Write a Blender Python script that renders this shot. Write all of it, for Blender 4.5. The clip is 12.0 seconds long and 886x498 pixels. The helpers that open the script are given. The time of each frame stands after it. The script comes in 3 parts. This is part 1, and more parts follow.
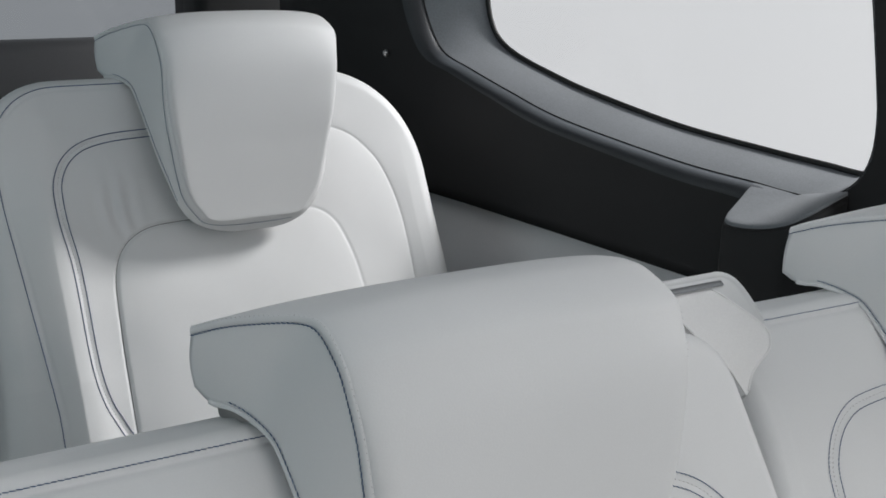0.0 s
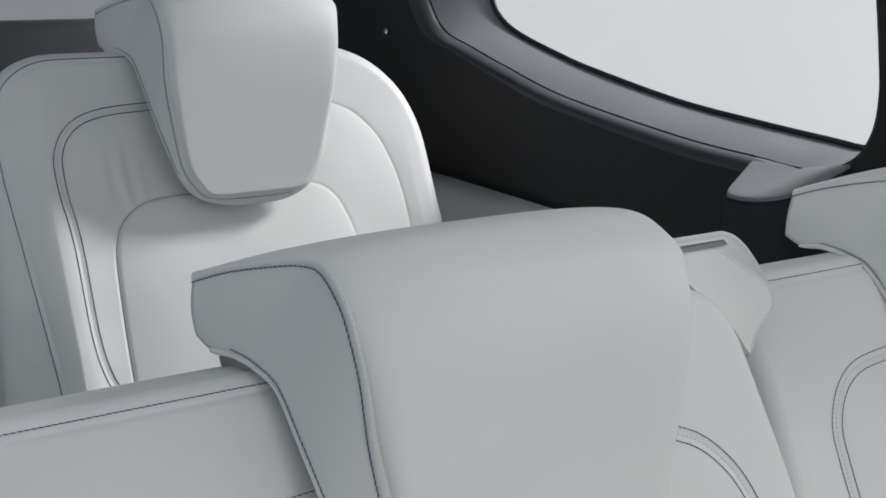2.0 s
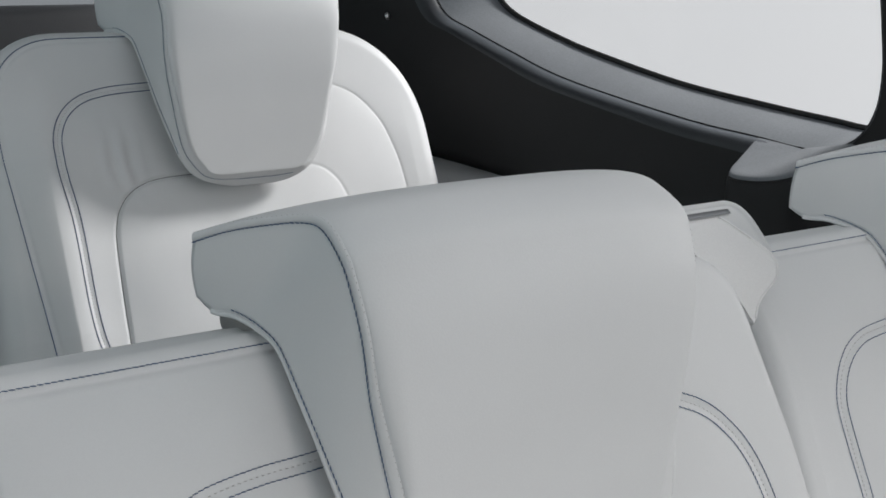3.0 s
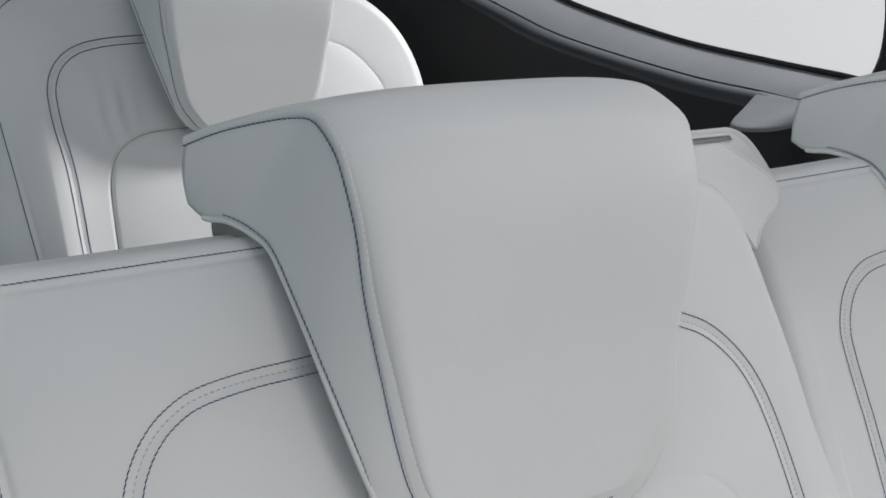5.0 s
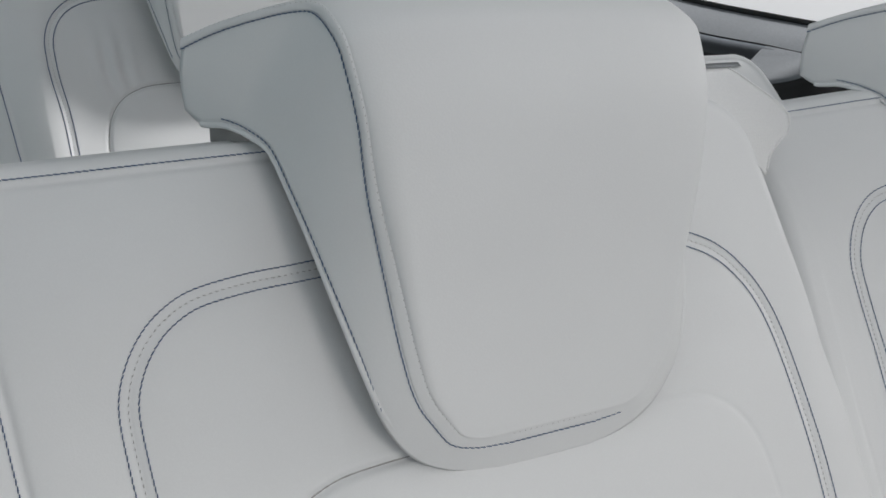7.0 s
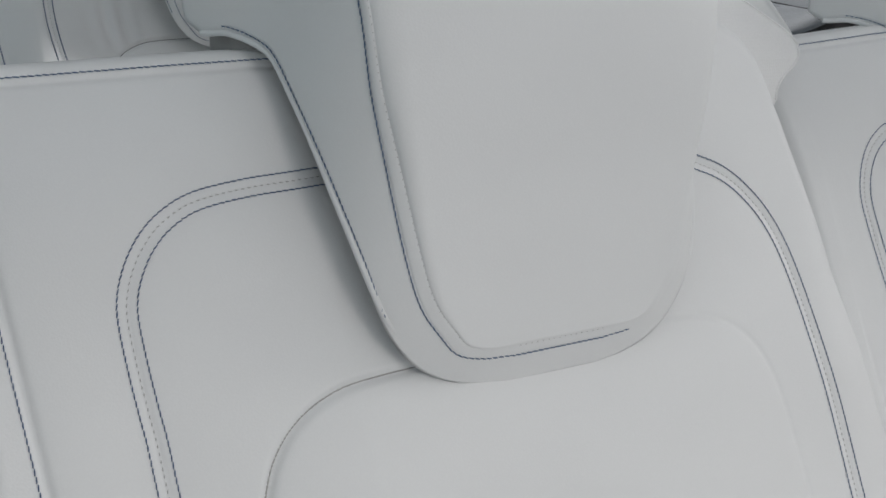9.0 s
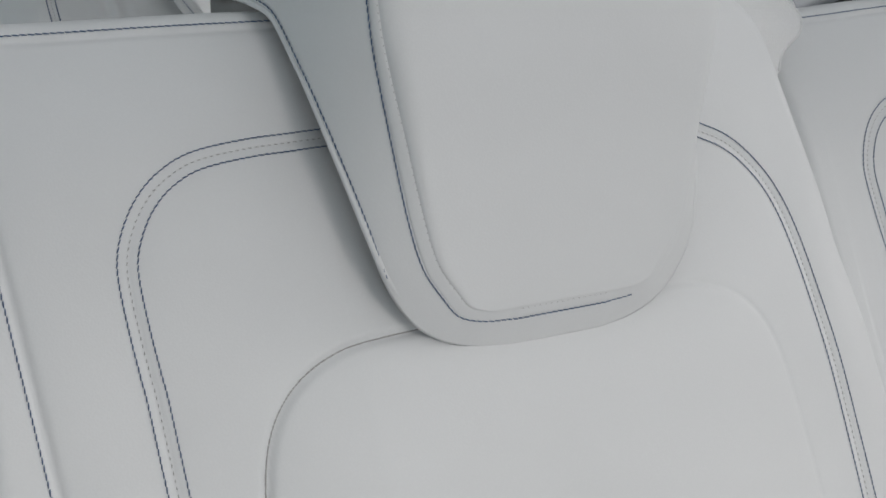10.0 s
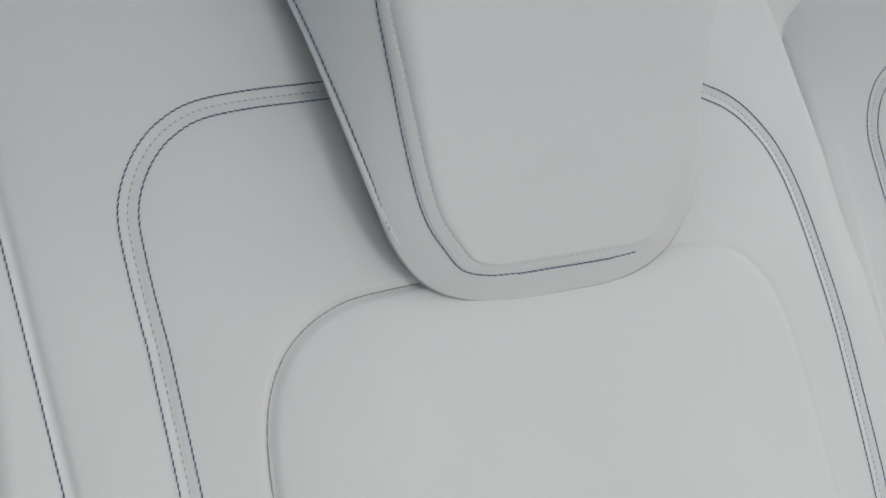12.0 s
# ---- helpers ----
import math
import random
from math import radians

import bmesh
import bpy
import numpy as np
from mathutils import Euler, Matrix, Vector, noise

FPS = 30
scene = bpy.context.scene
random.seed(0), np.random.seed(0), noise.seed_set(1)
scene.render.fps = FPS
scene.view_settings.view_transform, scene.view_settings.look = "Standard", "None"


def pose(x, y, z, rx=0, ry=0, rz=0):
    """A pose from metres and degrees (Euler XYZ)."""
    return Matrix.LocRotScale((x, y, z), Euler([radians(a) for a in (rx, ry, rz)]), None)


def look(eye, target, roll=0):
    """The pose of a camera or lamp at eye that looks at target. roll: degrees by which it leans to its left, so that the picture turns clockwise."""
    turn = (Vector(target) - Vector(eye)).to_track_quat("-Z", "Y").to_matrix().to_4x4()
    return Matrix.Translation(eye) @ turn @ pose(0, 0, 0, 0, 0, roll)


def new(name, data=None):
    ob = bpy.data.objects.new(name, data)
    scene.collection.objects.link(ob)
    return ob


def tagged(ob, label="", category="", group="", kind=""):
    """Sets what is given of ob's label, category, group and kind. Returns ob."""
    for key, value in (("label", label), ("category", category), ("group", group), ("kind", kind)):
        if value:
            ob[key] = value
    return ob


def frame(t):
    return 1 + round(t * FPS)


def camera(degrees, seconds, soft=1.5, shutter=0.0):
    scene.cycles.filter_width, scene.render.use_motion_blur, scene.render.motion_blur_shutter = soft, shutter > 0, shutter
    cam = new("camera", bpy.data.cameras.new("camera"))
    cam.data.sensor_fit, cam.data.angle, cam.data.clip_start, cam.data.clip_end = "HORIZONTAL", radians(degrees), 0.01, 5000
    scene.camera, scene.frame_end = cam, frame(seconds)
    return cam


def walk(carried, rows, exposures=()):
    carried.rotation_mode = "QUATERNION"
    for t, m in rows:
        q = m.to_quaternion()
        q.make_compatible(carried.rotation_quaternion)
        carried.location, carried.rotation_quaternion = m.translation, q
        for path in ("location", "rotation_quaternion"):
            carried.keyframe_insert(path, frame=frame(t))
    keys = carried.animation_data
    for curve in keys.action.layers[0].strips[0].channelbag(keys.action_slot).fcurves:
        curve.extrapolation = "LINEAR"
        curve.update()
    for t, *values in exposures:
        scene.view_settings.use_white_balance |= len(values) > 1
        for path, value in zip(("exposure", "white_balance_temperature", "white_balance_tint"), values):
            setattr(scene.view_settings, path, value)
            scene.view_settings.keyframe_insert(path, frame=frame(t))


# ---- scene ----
# Car cabin: x across the car, y towards its tail, z up from the floor.
cam = camera(39.82, 12.0, soft=1.7)
TILT, TURN = -13.0, -33.0
ROWS = [
    (0.0, 0.0000, 0.0000, 1.3000),
    (0.5, -0.0002, 0.0007, 1.2960),
    (1.0, -0.0007, 0.0005, 1.2892),
    (1.5, -0.0019, -0.0007, 1.2803),
    (2.0, -0.0031, -0.0021, 1.2703),
    (2.5, -0.0039, -0.0031, 1.2594),
    (3.0, -0.0041, -0.0011, 1.2475),
    (5.0, -0.0013, -0.0006, 1.1938),
    (5.5, 0.0007, 0.0033, 1.1788),
    (6.0, 0.0003, 0.0035, 1.1666),
    (6.5, 0.0001, 0.0046, 1.1540),
    (7.0, -0.0008, 0.0041, 1.1418),
    (9.0, -0.0018, 0.0071, 1.0937),
    (9.5, -0.0026, 0.0068, 1.0834),
    (10.0, -0.0032, 0.0069, 1.0746),
    (10.5, -0.0037, 0.0070, 1.0661),
    (11.0, -0.0043, 0.0065, 1.0596),
    (11.5, -0.0046, 0.0069, 1.0542),
    (12.0, -0.0049, 0.0067, 1.0513),
]
walk(cam, [(t, pose(x, y, z, 90 + TILT, 0, TURN)) for t, x, y, z in ROWS])

# ---- light: a white studio outside the glass, unseen soft boxes added as key and fill ----
world = bpy.data.worlds.new("studio")
scene.world = world
world.use_nodes = True
world.node_tree.nodes["Background"].inputs["Color"].default_value = (0.92, 0.985, 1.06, 1)
world.node_tree.nodes["Background"].inputs["Strength"].default_value = 0.365


def soft_box(name, eye, target, width, height, watts, colour):
    lamp = bpy.data.lights.new(name, "AREA")
    lamp.shape, lamp.size, lamp.size_y, lamp.energy, lamp.color = "RECTANGLE", width, height, watts, colour
    ob = new(name, lamp)
    ob.matrix_world = look(eye, target)
    return ob


# Added overhead fill for the headrest tops; no roof lamp is known.
soft_box("roof_fill", (0.45, 0.25, 1.77), (0.45, 0.3, 0.5), 0.9, 0.45, 0.9, (0.97, 0.985, 1.0))
# Two added fills from ahead: left sides first, then cushions and lower backrests.
soft_box("front_left_fill", (-0.30, -1.42, 1.10), (0.30, 0.6, 0.92), 0.6, 0.3, 3.4, (0.90, 0.98, 1.03))
soft_box("low_front_fill", (0.40, -3.0, 2.35), (0.40, 0.1, 0.5), 1.2, 0.6, 37, (1.0, 0.952, 0.91))
soft_box("front_soft_box", (1.5, -1.75, 1.35), (0.35, 0.52, 0.95), 0.35, 0.35, 1.4, (0.95, 0.98, 1.0))
# Added lamp that brightens the headrest's right rim.
soft_box("right_rim_fill", (1.95, 0.03, 1.40), (0.5, 0.5, 1.0), 0.3, 0.35, 4.3, (0.99, 0.98, 0.985))
soft_box("quarter_window_light", (3.27, 0.61, 2.97), (0.55, 1.29, 1.03), 0.6, 0.6, 118, (0.985, 0.98, 0.985))
# Added fill that lifts the shaded left of the rear seat.
soft_box("left_rear_fill", (-0.95, 1.00, 1.50), (0.30, 1.30, 1.05), 0.5, 0.3, 1.3, (1.0, 0.985, 0.96))


# ---- materials ----
def material(name, colour, rough=0.5, metal=0.0, grain=0.0, scale=600, bump=0.0, stain=0.0, sheen=0.0, voronoi=False, shine=0.5):
    mat = bpy.data.materials.new(name)
    mat.use_nodes = True
    nodes, links = mat.node_tree.nodes, mat.node_tree.links
    bsdf = nodes["Principled BSDF"]
    bsdf.inputs["Roughness"].default_value, bsdf.inputs["Metallic"].default_value = rough, metal
    bsdf.inputs["Specular IOR Level"].default_value = shine
    if sheen:
        bsdf.inputs["Sheen Weight"].default_value = sheen
    where = nodes.new("ShaderNodeTexCoord")
    fine = nodes.new("ShaderNodeTexVoronoi" if voronoi else "ShaderNodeTexNoise")
    fine.inputs["Scale"].default_value = scale
    large = nodes.new("ShaderNodeTexNoise")
    large.inputs["Scale"].default_value, large.inputs["Detail"].default_value = 9, 4
    for tex in (fine, large):
        links.new(where.outputs["Object"], tex.inputs["Vector"])
    blend = nodes.new("ShaderNodeMix")
    blend.data_type = "RGBA"
    blend.inputs[6].default_value = (*[c * (1 - grain) for c in colour], 1)
    blend.inputs[7].default_value = (*[min(1, c * (1 + grain)) for c in colour], 1)
    links.new(fine.outputs[0], blend.inputs[0])
    tint = nodes.new("ShaderNodeMix")
    tint.data_type, tint.blend_type = "RGBA", "MULTIPLY"
    tint.inputs[0].default_value = 1
    ramp = nodes.new("ShaderNodeMapRange")
    ramp.inputs[1].default_value, ramp.inputs[2].default_value = 0.3, 0.7
    ramp.inputs[3].default_value, ramp.inputs[4].default_value = 1 - stain, 1
    links.new(large.outputs[0], ramp.inputs[0])
    links.new(blend.outputs[2], tint.inputs[6])
    links.new(ramp.outputs[0], tint.inputs[7])
    links.new(tint.outputs[2], bsdf.inputs["Base Color"])
    if bump:
        relief = nodes.new("ShaderNodeBump")
        relief.inputs["Strength"].default_value, relief.inputs["Distance"].default_value = bump, 0.0004
        links.new(fine.outputs[0], relief.inputs["Height"])
        links.new(relief.outputs[0], bsdf.inputs["Normal"])
    return mat


LEATHER = material("white_leather", (0.745, 0.75, 0.75), 0.54, grain=0.012, scale=900, bump=0.08, stain=0.03, voronoi=True, shine=0.4)
THREAD = material("navy_thread", (0.028, 0.078, 0.180), 0.6, grain=0.3, scale=1500)
GREY_THREAD = material("grey_thread", (0.34, 0.33, 0.32), 0.7, grain=0.3, scale=1500)
SEAM_SHADE = material("grey_seam", (0.20, 0.20, 0.20), 0.7, grain=0.2, scale=900)
POST = material("grey_headrest_collar", (0.30, 0.285, 0.275), 0.6, grain=0.1, scale=800, bump=0.1)
BLACK = material("black_trim", (0.0222, 0.0222, 0.0230), 0.62, grain=0.25, scale=900, bump=0.25, stain=0.15, shine=0.28)
SUEDE = material("grey_suede_trim", (0.200, 0.214, 0.230), 0.85, grain=0.22, scale=480, bump=0.4, stain=0.12, sheen=0.15)
LIP = material("black_lip", (0.020, 0.0215, 0.0245), 0.48, grain=0.2, scale=600, bump=0.3, sheen=0.4)
LIP.node_tree.nodes["Principled BSDF"].inputs["Sheen Tint"].default_value = (0.80, 0.90, 1.0, 1)
PANEL = material("grey_side_panel", (0.80, 0.80, 0.81), 0.7, grain=0.08, scale=900, bump=0.2, stain=0.06)
RUBBER = material("black_rubber", (0.008, 0.008, 0.008), 0.5, grain=0.2, scale=500, bump=0.1)
CARPET = material("grey_carpet", (0.42, 0.40, 0.38), 0.95, grain=0.35, scale=500, bump=0.6, stain=0.2)
LINING = material("roof_lining", (0.42, 0.42, 0.42), 0.95, grain=0.06, scale=900, bump=0.3, stain=0.03)
PLASTIC = material("pale_plastic", (0.62, 0.63, 0.63), 0.5, grain=0.02, scale=900, bump=0.08)
SLOT = material("slot_shade_grey", (0.22, 0.23, 0.24), 0.6, grain=0.1, scale=700, bump=0.1)
STEEL = material("dull_steel", (0.5, 0.5, 0.5), 0.35, metal=0.9, grain=0.05)
BASE = material("grey_seat_base", (0.12, 0.12, 0.125), 0.6, grain=0.1, scale=700, bump=0.2)


def webbing():
    mat = material("belt_webbing", (0.76, 0.76, 0.755), 0.7, grain=0.05, scale=700)
    nodes, links = mat.node_tree.nodes, mat.node_tree.links
    bsdf, where = nodes["Principled BSDF"], nodes.new("ShaderNodeTexCoord")
    relief = nodes.new("ShaderNodeBump")
    relief.inputs["Strength"].default_value, relief.inputs["Distance"].default_value = 0.25, 0.0003
    add = nodes.new("ShaderNodeMath")
    for axis in ("X", "Z"):
        wave = nodes.new("ShaderNodeTexWave")
        wave.bands_direction = axis
        wave.inputs["Scale"].default_value, wave.inputs["Distortion"].default_value = 150, 0.4
        links.new(where.outputs["Object"], wave.inputs["Vector"])
        links.new(wave.outputs["Color"], add.inputs[0 if axis == "X" else 1])
    links.new(add.outputs[0], relief.inputs["Height"])
    links.new(relief.outputs[0], bsdf.inputs["Normal"])
    return mat


def glass(name, clearness, tint=(1, 1, 1)):
    mat = bpy.data.materials.new(name)
    mat.use_nodes = True
    nodes, links = mat.node_tree.nodes, mat.node_tree.links
    nodes.remove(nodes["Principled BSDF"])
    clear, shine, mix, fresnel = (nodes.new("ShaderNode" + k) for k in ("BsdfTransparent", "BsdfGlossy", "MixShader", "Fresnel"))
    clear.inputs["Color"].default_value = (*[clearness * k for k in tint], 1)
    shine.inputs["Roughness"].default_value = 0.02
    fresnel.inputs["IOR"].default_value = 1.3
    links.new(fresnel.outputs[0], mix.inputs[0])
    links.new(clear.outputs[0], mix.inputs[1])
    links.new(shine.outputs[0], mix.inputs[2])
    links.new(mix.outputs[0], nodes["Material Output"].inputs["Surface"])
    return mat


WEBBING, GLASS, DARK_GLASS = webbing(), glass("window_glass", 0.975), glass("privacy_glass", 0.68)
# Unseen left panes: their tint gives the shaded sides a cool cast.
TINTED = glass("tinted_side_glass", 0.85, (0.80, 1.0, 1.04))
GREEN_GLASS = glass("green_side_glass", 0.92, (0.93, 1.0, 1.01))


# ---- helpers for meshes ----
def part(name, verts, faces, mat, parent=None, label="", smooth=True):
    mesh = bpy.data.meshes.new(name)
    mesh.from_pydata([tuple(v) for v in verts], [], [tuple(f) for f in faces])
    mesh.materials.append(mat)
    for p in mesh.polygons:
        p.use_smooth = smooth
    mesh.update()
    ob = new(name, mesh)
    if parent:
        ob.parent = parent
        ob.matrix_parent_inverse = parent.matrix_world.inverted()
    if label:
        ob["label"] = label
    return ob


def thing(name, at, label, category, group="", kind=""):
    ob = new(name)
    ob.empty_display_size = 0.05
    ob.matrix_world = Matrix.Translation(at)
    bpy.context.view_layer.update()
    return tagged(ob, label, category, group, kind)


def block(x0, x1, y0, y1, z0, z1, bevel=0.0, segments=3):
    bm = bmesh.new()
    bmesh.ops.create_cube(bm, size=1)
    for v in bm.verts:
        v.co = ((x0 + x1) / 2 + v.co.x * (x1 - x0), (y0 + y1) / 2 + v.co.y * (y1 - y0), (z0 + z1) / 2 + v.co.z * (z1 - z0))
    if bevel:
        bmesh.ops.bevel(bm, geom=bm.edges[:], offset=bevel, segments=segments, profile=0.5, affect="EDGES")
    bm.verts.ensure_lookup_table()
    out = [v.co[:] for v in bm.verts], [[v.index for v in f.verts] for f in bm.faces]
    bm.free()
    return out


def spline(points, count):
    """Catmull-Rom through the points, in even steps."""
    p = np.array(points, float)
    p = np.vstack([2 * p[0] - p[1], p, 2 * p[-1] - p[-2]])
    fine = []
    for i in range(1, len(p) - 2):
        t = np.linspace(0, 1, 40, endpoint=False)[:, None]
        fine.append(0.5 * (2 * p[i] + (p[i + 1] - p[i - 1]) * t + (2 * p[i - 1] - 5 * p[i] + 4 * p[i + 1] - p[i + 2]) * t ** 2
                           + (3 * p[i] - p[i - 1] - 3 * p[i + 1] + p[i + 2]) * t ** 3))
    return even(np.vstack(fine + [p[-2:-1]]), count)


def even(p, count):
    along = np.concatenate([[0], np.cumsum(np.linalg.norm(np.diff(p, axis=0), axis=1))])
    s = np.linspace(0, along[-1], count)
    return np.stack([np.interp(s, along, p[:, k]) for k in range(p.shape[1])], 1)


def length(p):
    return float(np.linalg.norm(np.diff(p, axis=0), axis=1).sum())


def distance(q, line, segments=170):
    """The distance of each of the points q from a line, taken as straight pieces."""
    p = even(line, segments + 1)
    a, d = p[:-1], np.diff(p, axis=0)
    dd = (d ** 2).sum(1)
    out = np.empty(len(q))
    for i in range(0, len(q), 6000):
        r = q[i:i + 6000, None, :] - a[None]
        t = np.clip((r * d[None]).sum(2) / dd[None], 0, 1)
        out[i:i + 6000] = np.sqrt(((r - t[..., None] * d[None]) ** 2).sum(2).min(1))
    return out


def tube(path, radius, sides=8, closed=False, squash=1.0):
    """A round bar along a path of points."""
    p = np.array(path, float)
    n = len(p)
    tangent = np.roll(p, -1, 0) - np.roll(p, 1, 0) if closed else np.gradient(p, axis=0)
    tangent /= np.linalg.norm(tangent, axis=1)[:, None] + 1e-12
    up = np.array([0.31, 0.17, 0.93])
    side = np.cross(tangent, up)
    side /= np.linalg.norm(side, axis=1)[:, None]
    other = np.cross(side, tangent)
    verts, faces = [], []
    for i in range(n):
        for k in range(sides):
            a = 2 * math.pi * k / sides
            verts.append(p[i] + radius * (math.cos(a) * side[i] + squash * math.sin(a) * other[i]))
    for i in range(n if closed else n - 1):
        j = (i + 1) % n
        for k in range(sides):
            m = (k + 1) % sides
            faces.append((i * sides + k, i * sides + m, j * sides + m, j * sides + k))
    if not closed:
        faces += [tuple(range(sides))[::-1], tuple((n - 1) * sides + k for k in range(sides))]
    return verts, faces


def stitches(path, pitch=0.0034, dash=0.0031, radius=0.00038, slant=0.10):
    """Threads that dip into the leather one after the other along a path."""
    total = length(path)
    count = max(2, int(total / pitch))
    p = even(np.array(path, float), count * 4 + 1)
    verts, faces = [], []
    for i in range(count):
        a, whole = p[4 * i], p[4 * i + 4] - p[4 * i]
        m, b = a + whole * 0.5 * dash / pitch, a + whole * dash / pitch
        d = b - a
        d /= np.linalg.norm(d) + 1e-12
        side = np.cross(d, [0.2, -0.9, 0.38])
        side /= np.linalg.norm(side)
        up = np.cross(side, d)
        base = len(verts)
        for q, r, lean in ((a, 0.65, -slant), (m, 1.0, 0.0), (b, 0.65, slant)):
            c = q + side * lean * dash * 0.8
            for k in range(5):
                g = 2 * math.pi * k / 5
                verts.append(c + radius * r * (math.cos(g) * side + math.sin(g) * up))
        for k in range(5):
            n = (k + 1) % 5
            faces += [(base + k, base + n, base + 5 + n, base + 5 + k), (base + 5 + k, base + 5 + n, base + 10 + n, base + 10 + k)]
        faces += [tuple(base + k for k in (4, 3, 2, 1, 0)), tuple(base + 10 + k for k in range(5))]
    return verts, faces


def grid_faces(rows, cols, start=0):
    return [(start + i * cols + j, start + i * cols + j + 1, start + (i + 1) * cols + j + 1, start + (i + 1) * cols + j)
            for i in range(rows - 1) for j in range(cols - 1)]


# ---- the seats ----
LEAN_BACK = radians(22)
UP = np.array([0, math.sin(LEAN_BACK), math.cos(LEAN_BACK)])
OUT = np.array([0, -math.cos(LEAN_BACK), math.sin(LEAN_BACK)])
INNER = [(-0.130, -0.55), (-0.155, -0.40), (-0.187, -0.326), (-0.2005, -0.293), (-0.2065, -0.25), (-0.207, -0.15), (-0.212, -0.10), (-0.213, -0.075), (-0.211, -0.05), (-0.200, -0.027), (-0.180, -0.011), (-0.150, -0.003),
         (-0.104, 0.0), (0, 0.003), (0.10, -0.002), (0.155, -0.017), (0.185, -0.046), (0.200, -0.077), (0.210, -0.135), (0.209, -0.25), (0.203, -0.55)]
# the seat in front has its own seam, a little squarer
INNER_FRONT = [(-0.200, -0.55), (-0.203, -0.25), (-0.2064, -0.13), (-0.208, -0.105), (-0.2095, -0.085), (-0.2102, -0.062), (-0.2085, -0.0497), (-0.2035, -0.0377),
               (-0.196, -0.0268), (-0.1855, -0.0175), (-0.169, -0.0098), (-0.141, -0.0058), (-0.112, -0.0044), (-0.06, -0.0015), (0, 0.0015), (0.09, -0.0035),
               (0.130, -0.0125), (0.148, -0.0205), (0.1625, -0.028), (0.1765, -0.0405), (0.190, -0.060), (0.199, -0.088), (0.2055, -0.135), (0.208, -0.195), (0.206, -0.30), (0.20, -0.55)]
PAD = [(0.0, -0.106), (0.09, -0.107), (0.125, -0.112), (0.150, -0.128), (0.164, -0.155), (0.169, -0.20), (0.172, -0.30), (0.172, -0.55)]
# the rear seat's pad is narrower towards the wall
PAD_REAR = [(-u, w) for u, w in PAD[:0:-1]] + [(0.0, -0.106), (0.07, -0.107), (0.095, -0.111), (0.112, -0.124), (0.123, -0.145), (0.134, -0.195), (0.142, -0.30), (0.148, -0.55)]


def mirrored(half):
    return [(-u, w) for u, w in half[:0:-1]] + list(half)


def offset_line(line, by):
    t = np.gradient(line, axis=0)
    t /= np.linalg.norm(t, axis=1)[:, None]
    return line + by * np.stack([-t[:, 1], t[:, 0]], 1)


def within(q, line):
    """Which of the points q lie inside a line that is open at its foot."""
    p = even(line, 220)
    p = np.vstack([p, [[p[-1, 0], -2.0], [p[0, 0], -2.0]]])
    a, b = p, np.roll(p, -1, 0)
    out = np.zeros(len(q), bool)
    for (ax, ay), (bx, by) in zip(a, b):
        if ay != by:
            crosses = ((ay > q[:, 1]) != (by > q[:, 1])) & (q[:, 0] < (bx - ax) * (q[:, 1] - ay) / (by - ay) + ax)
            out ^= crosses
    return out


def bend(x, soft):
    """Zero below nought and the value itself above, with a rounded bend between."""
    return soft * np.logaddexp(0, x / soft)


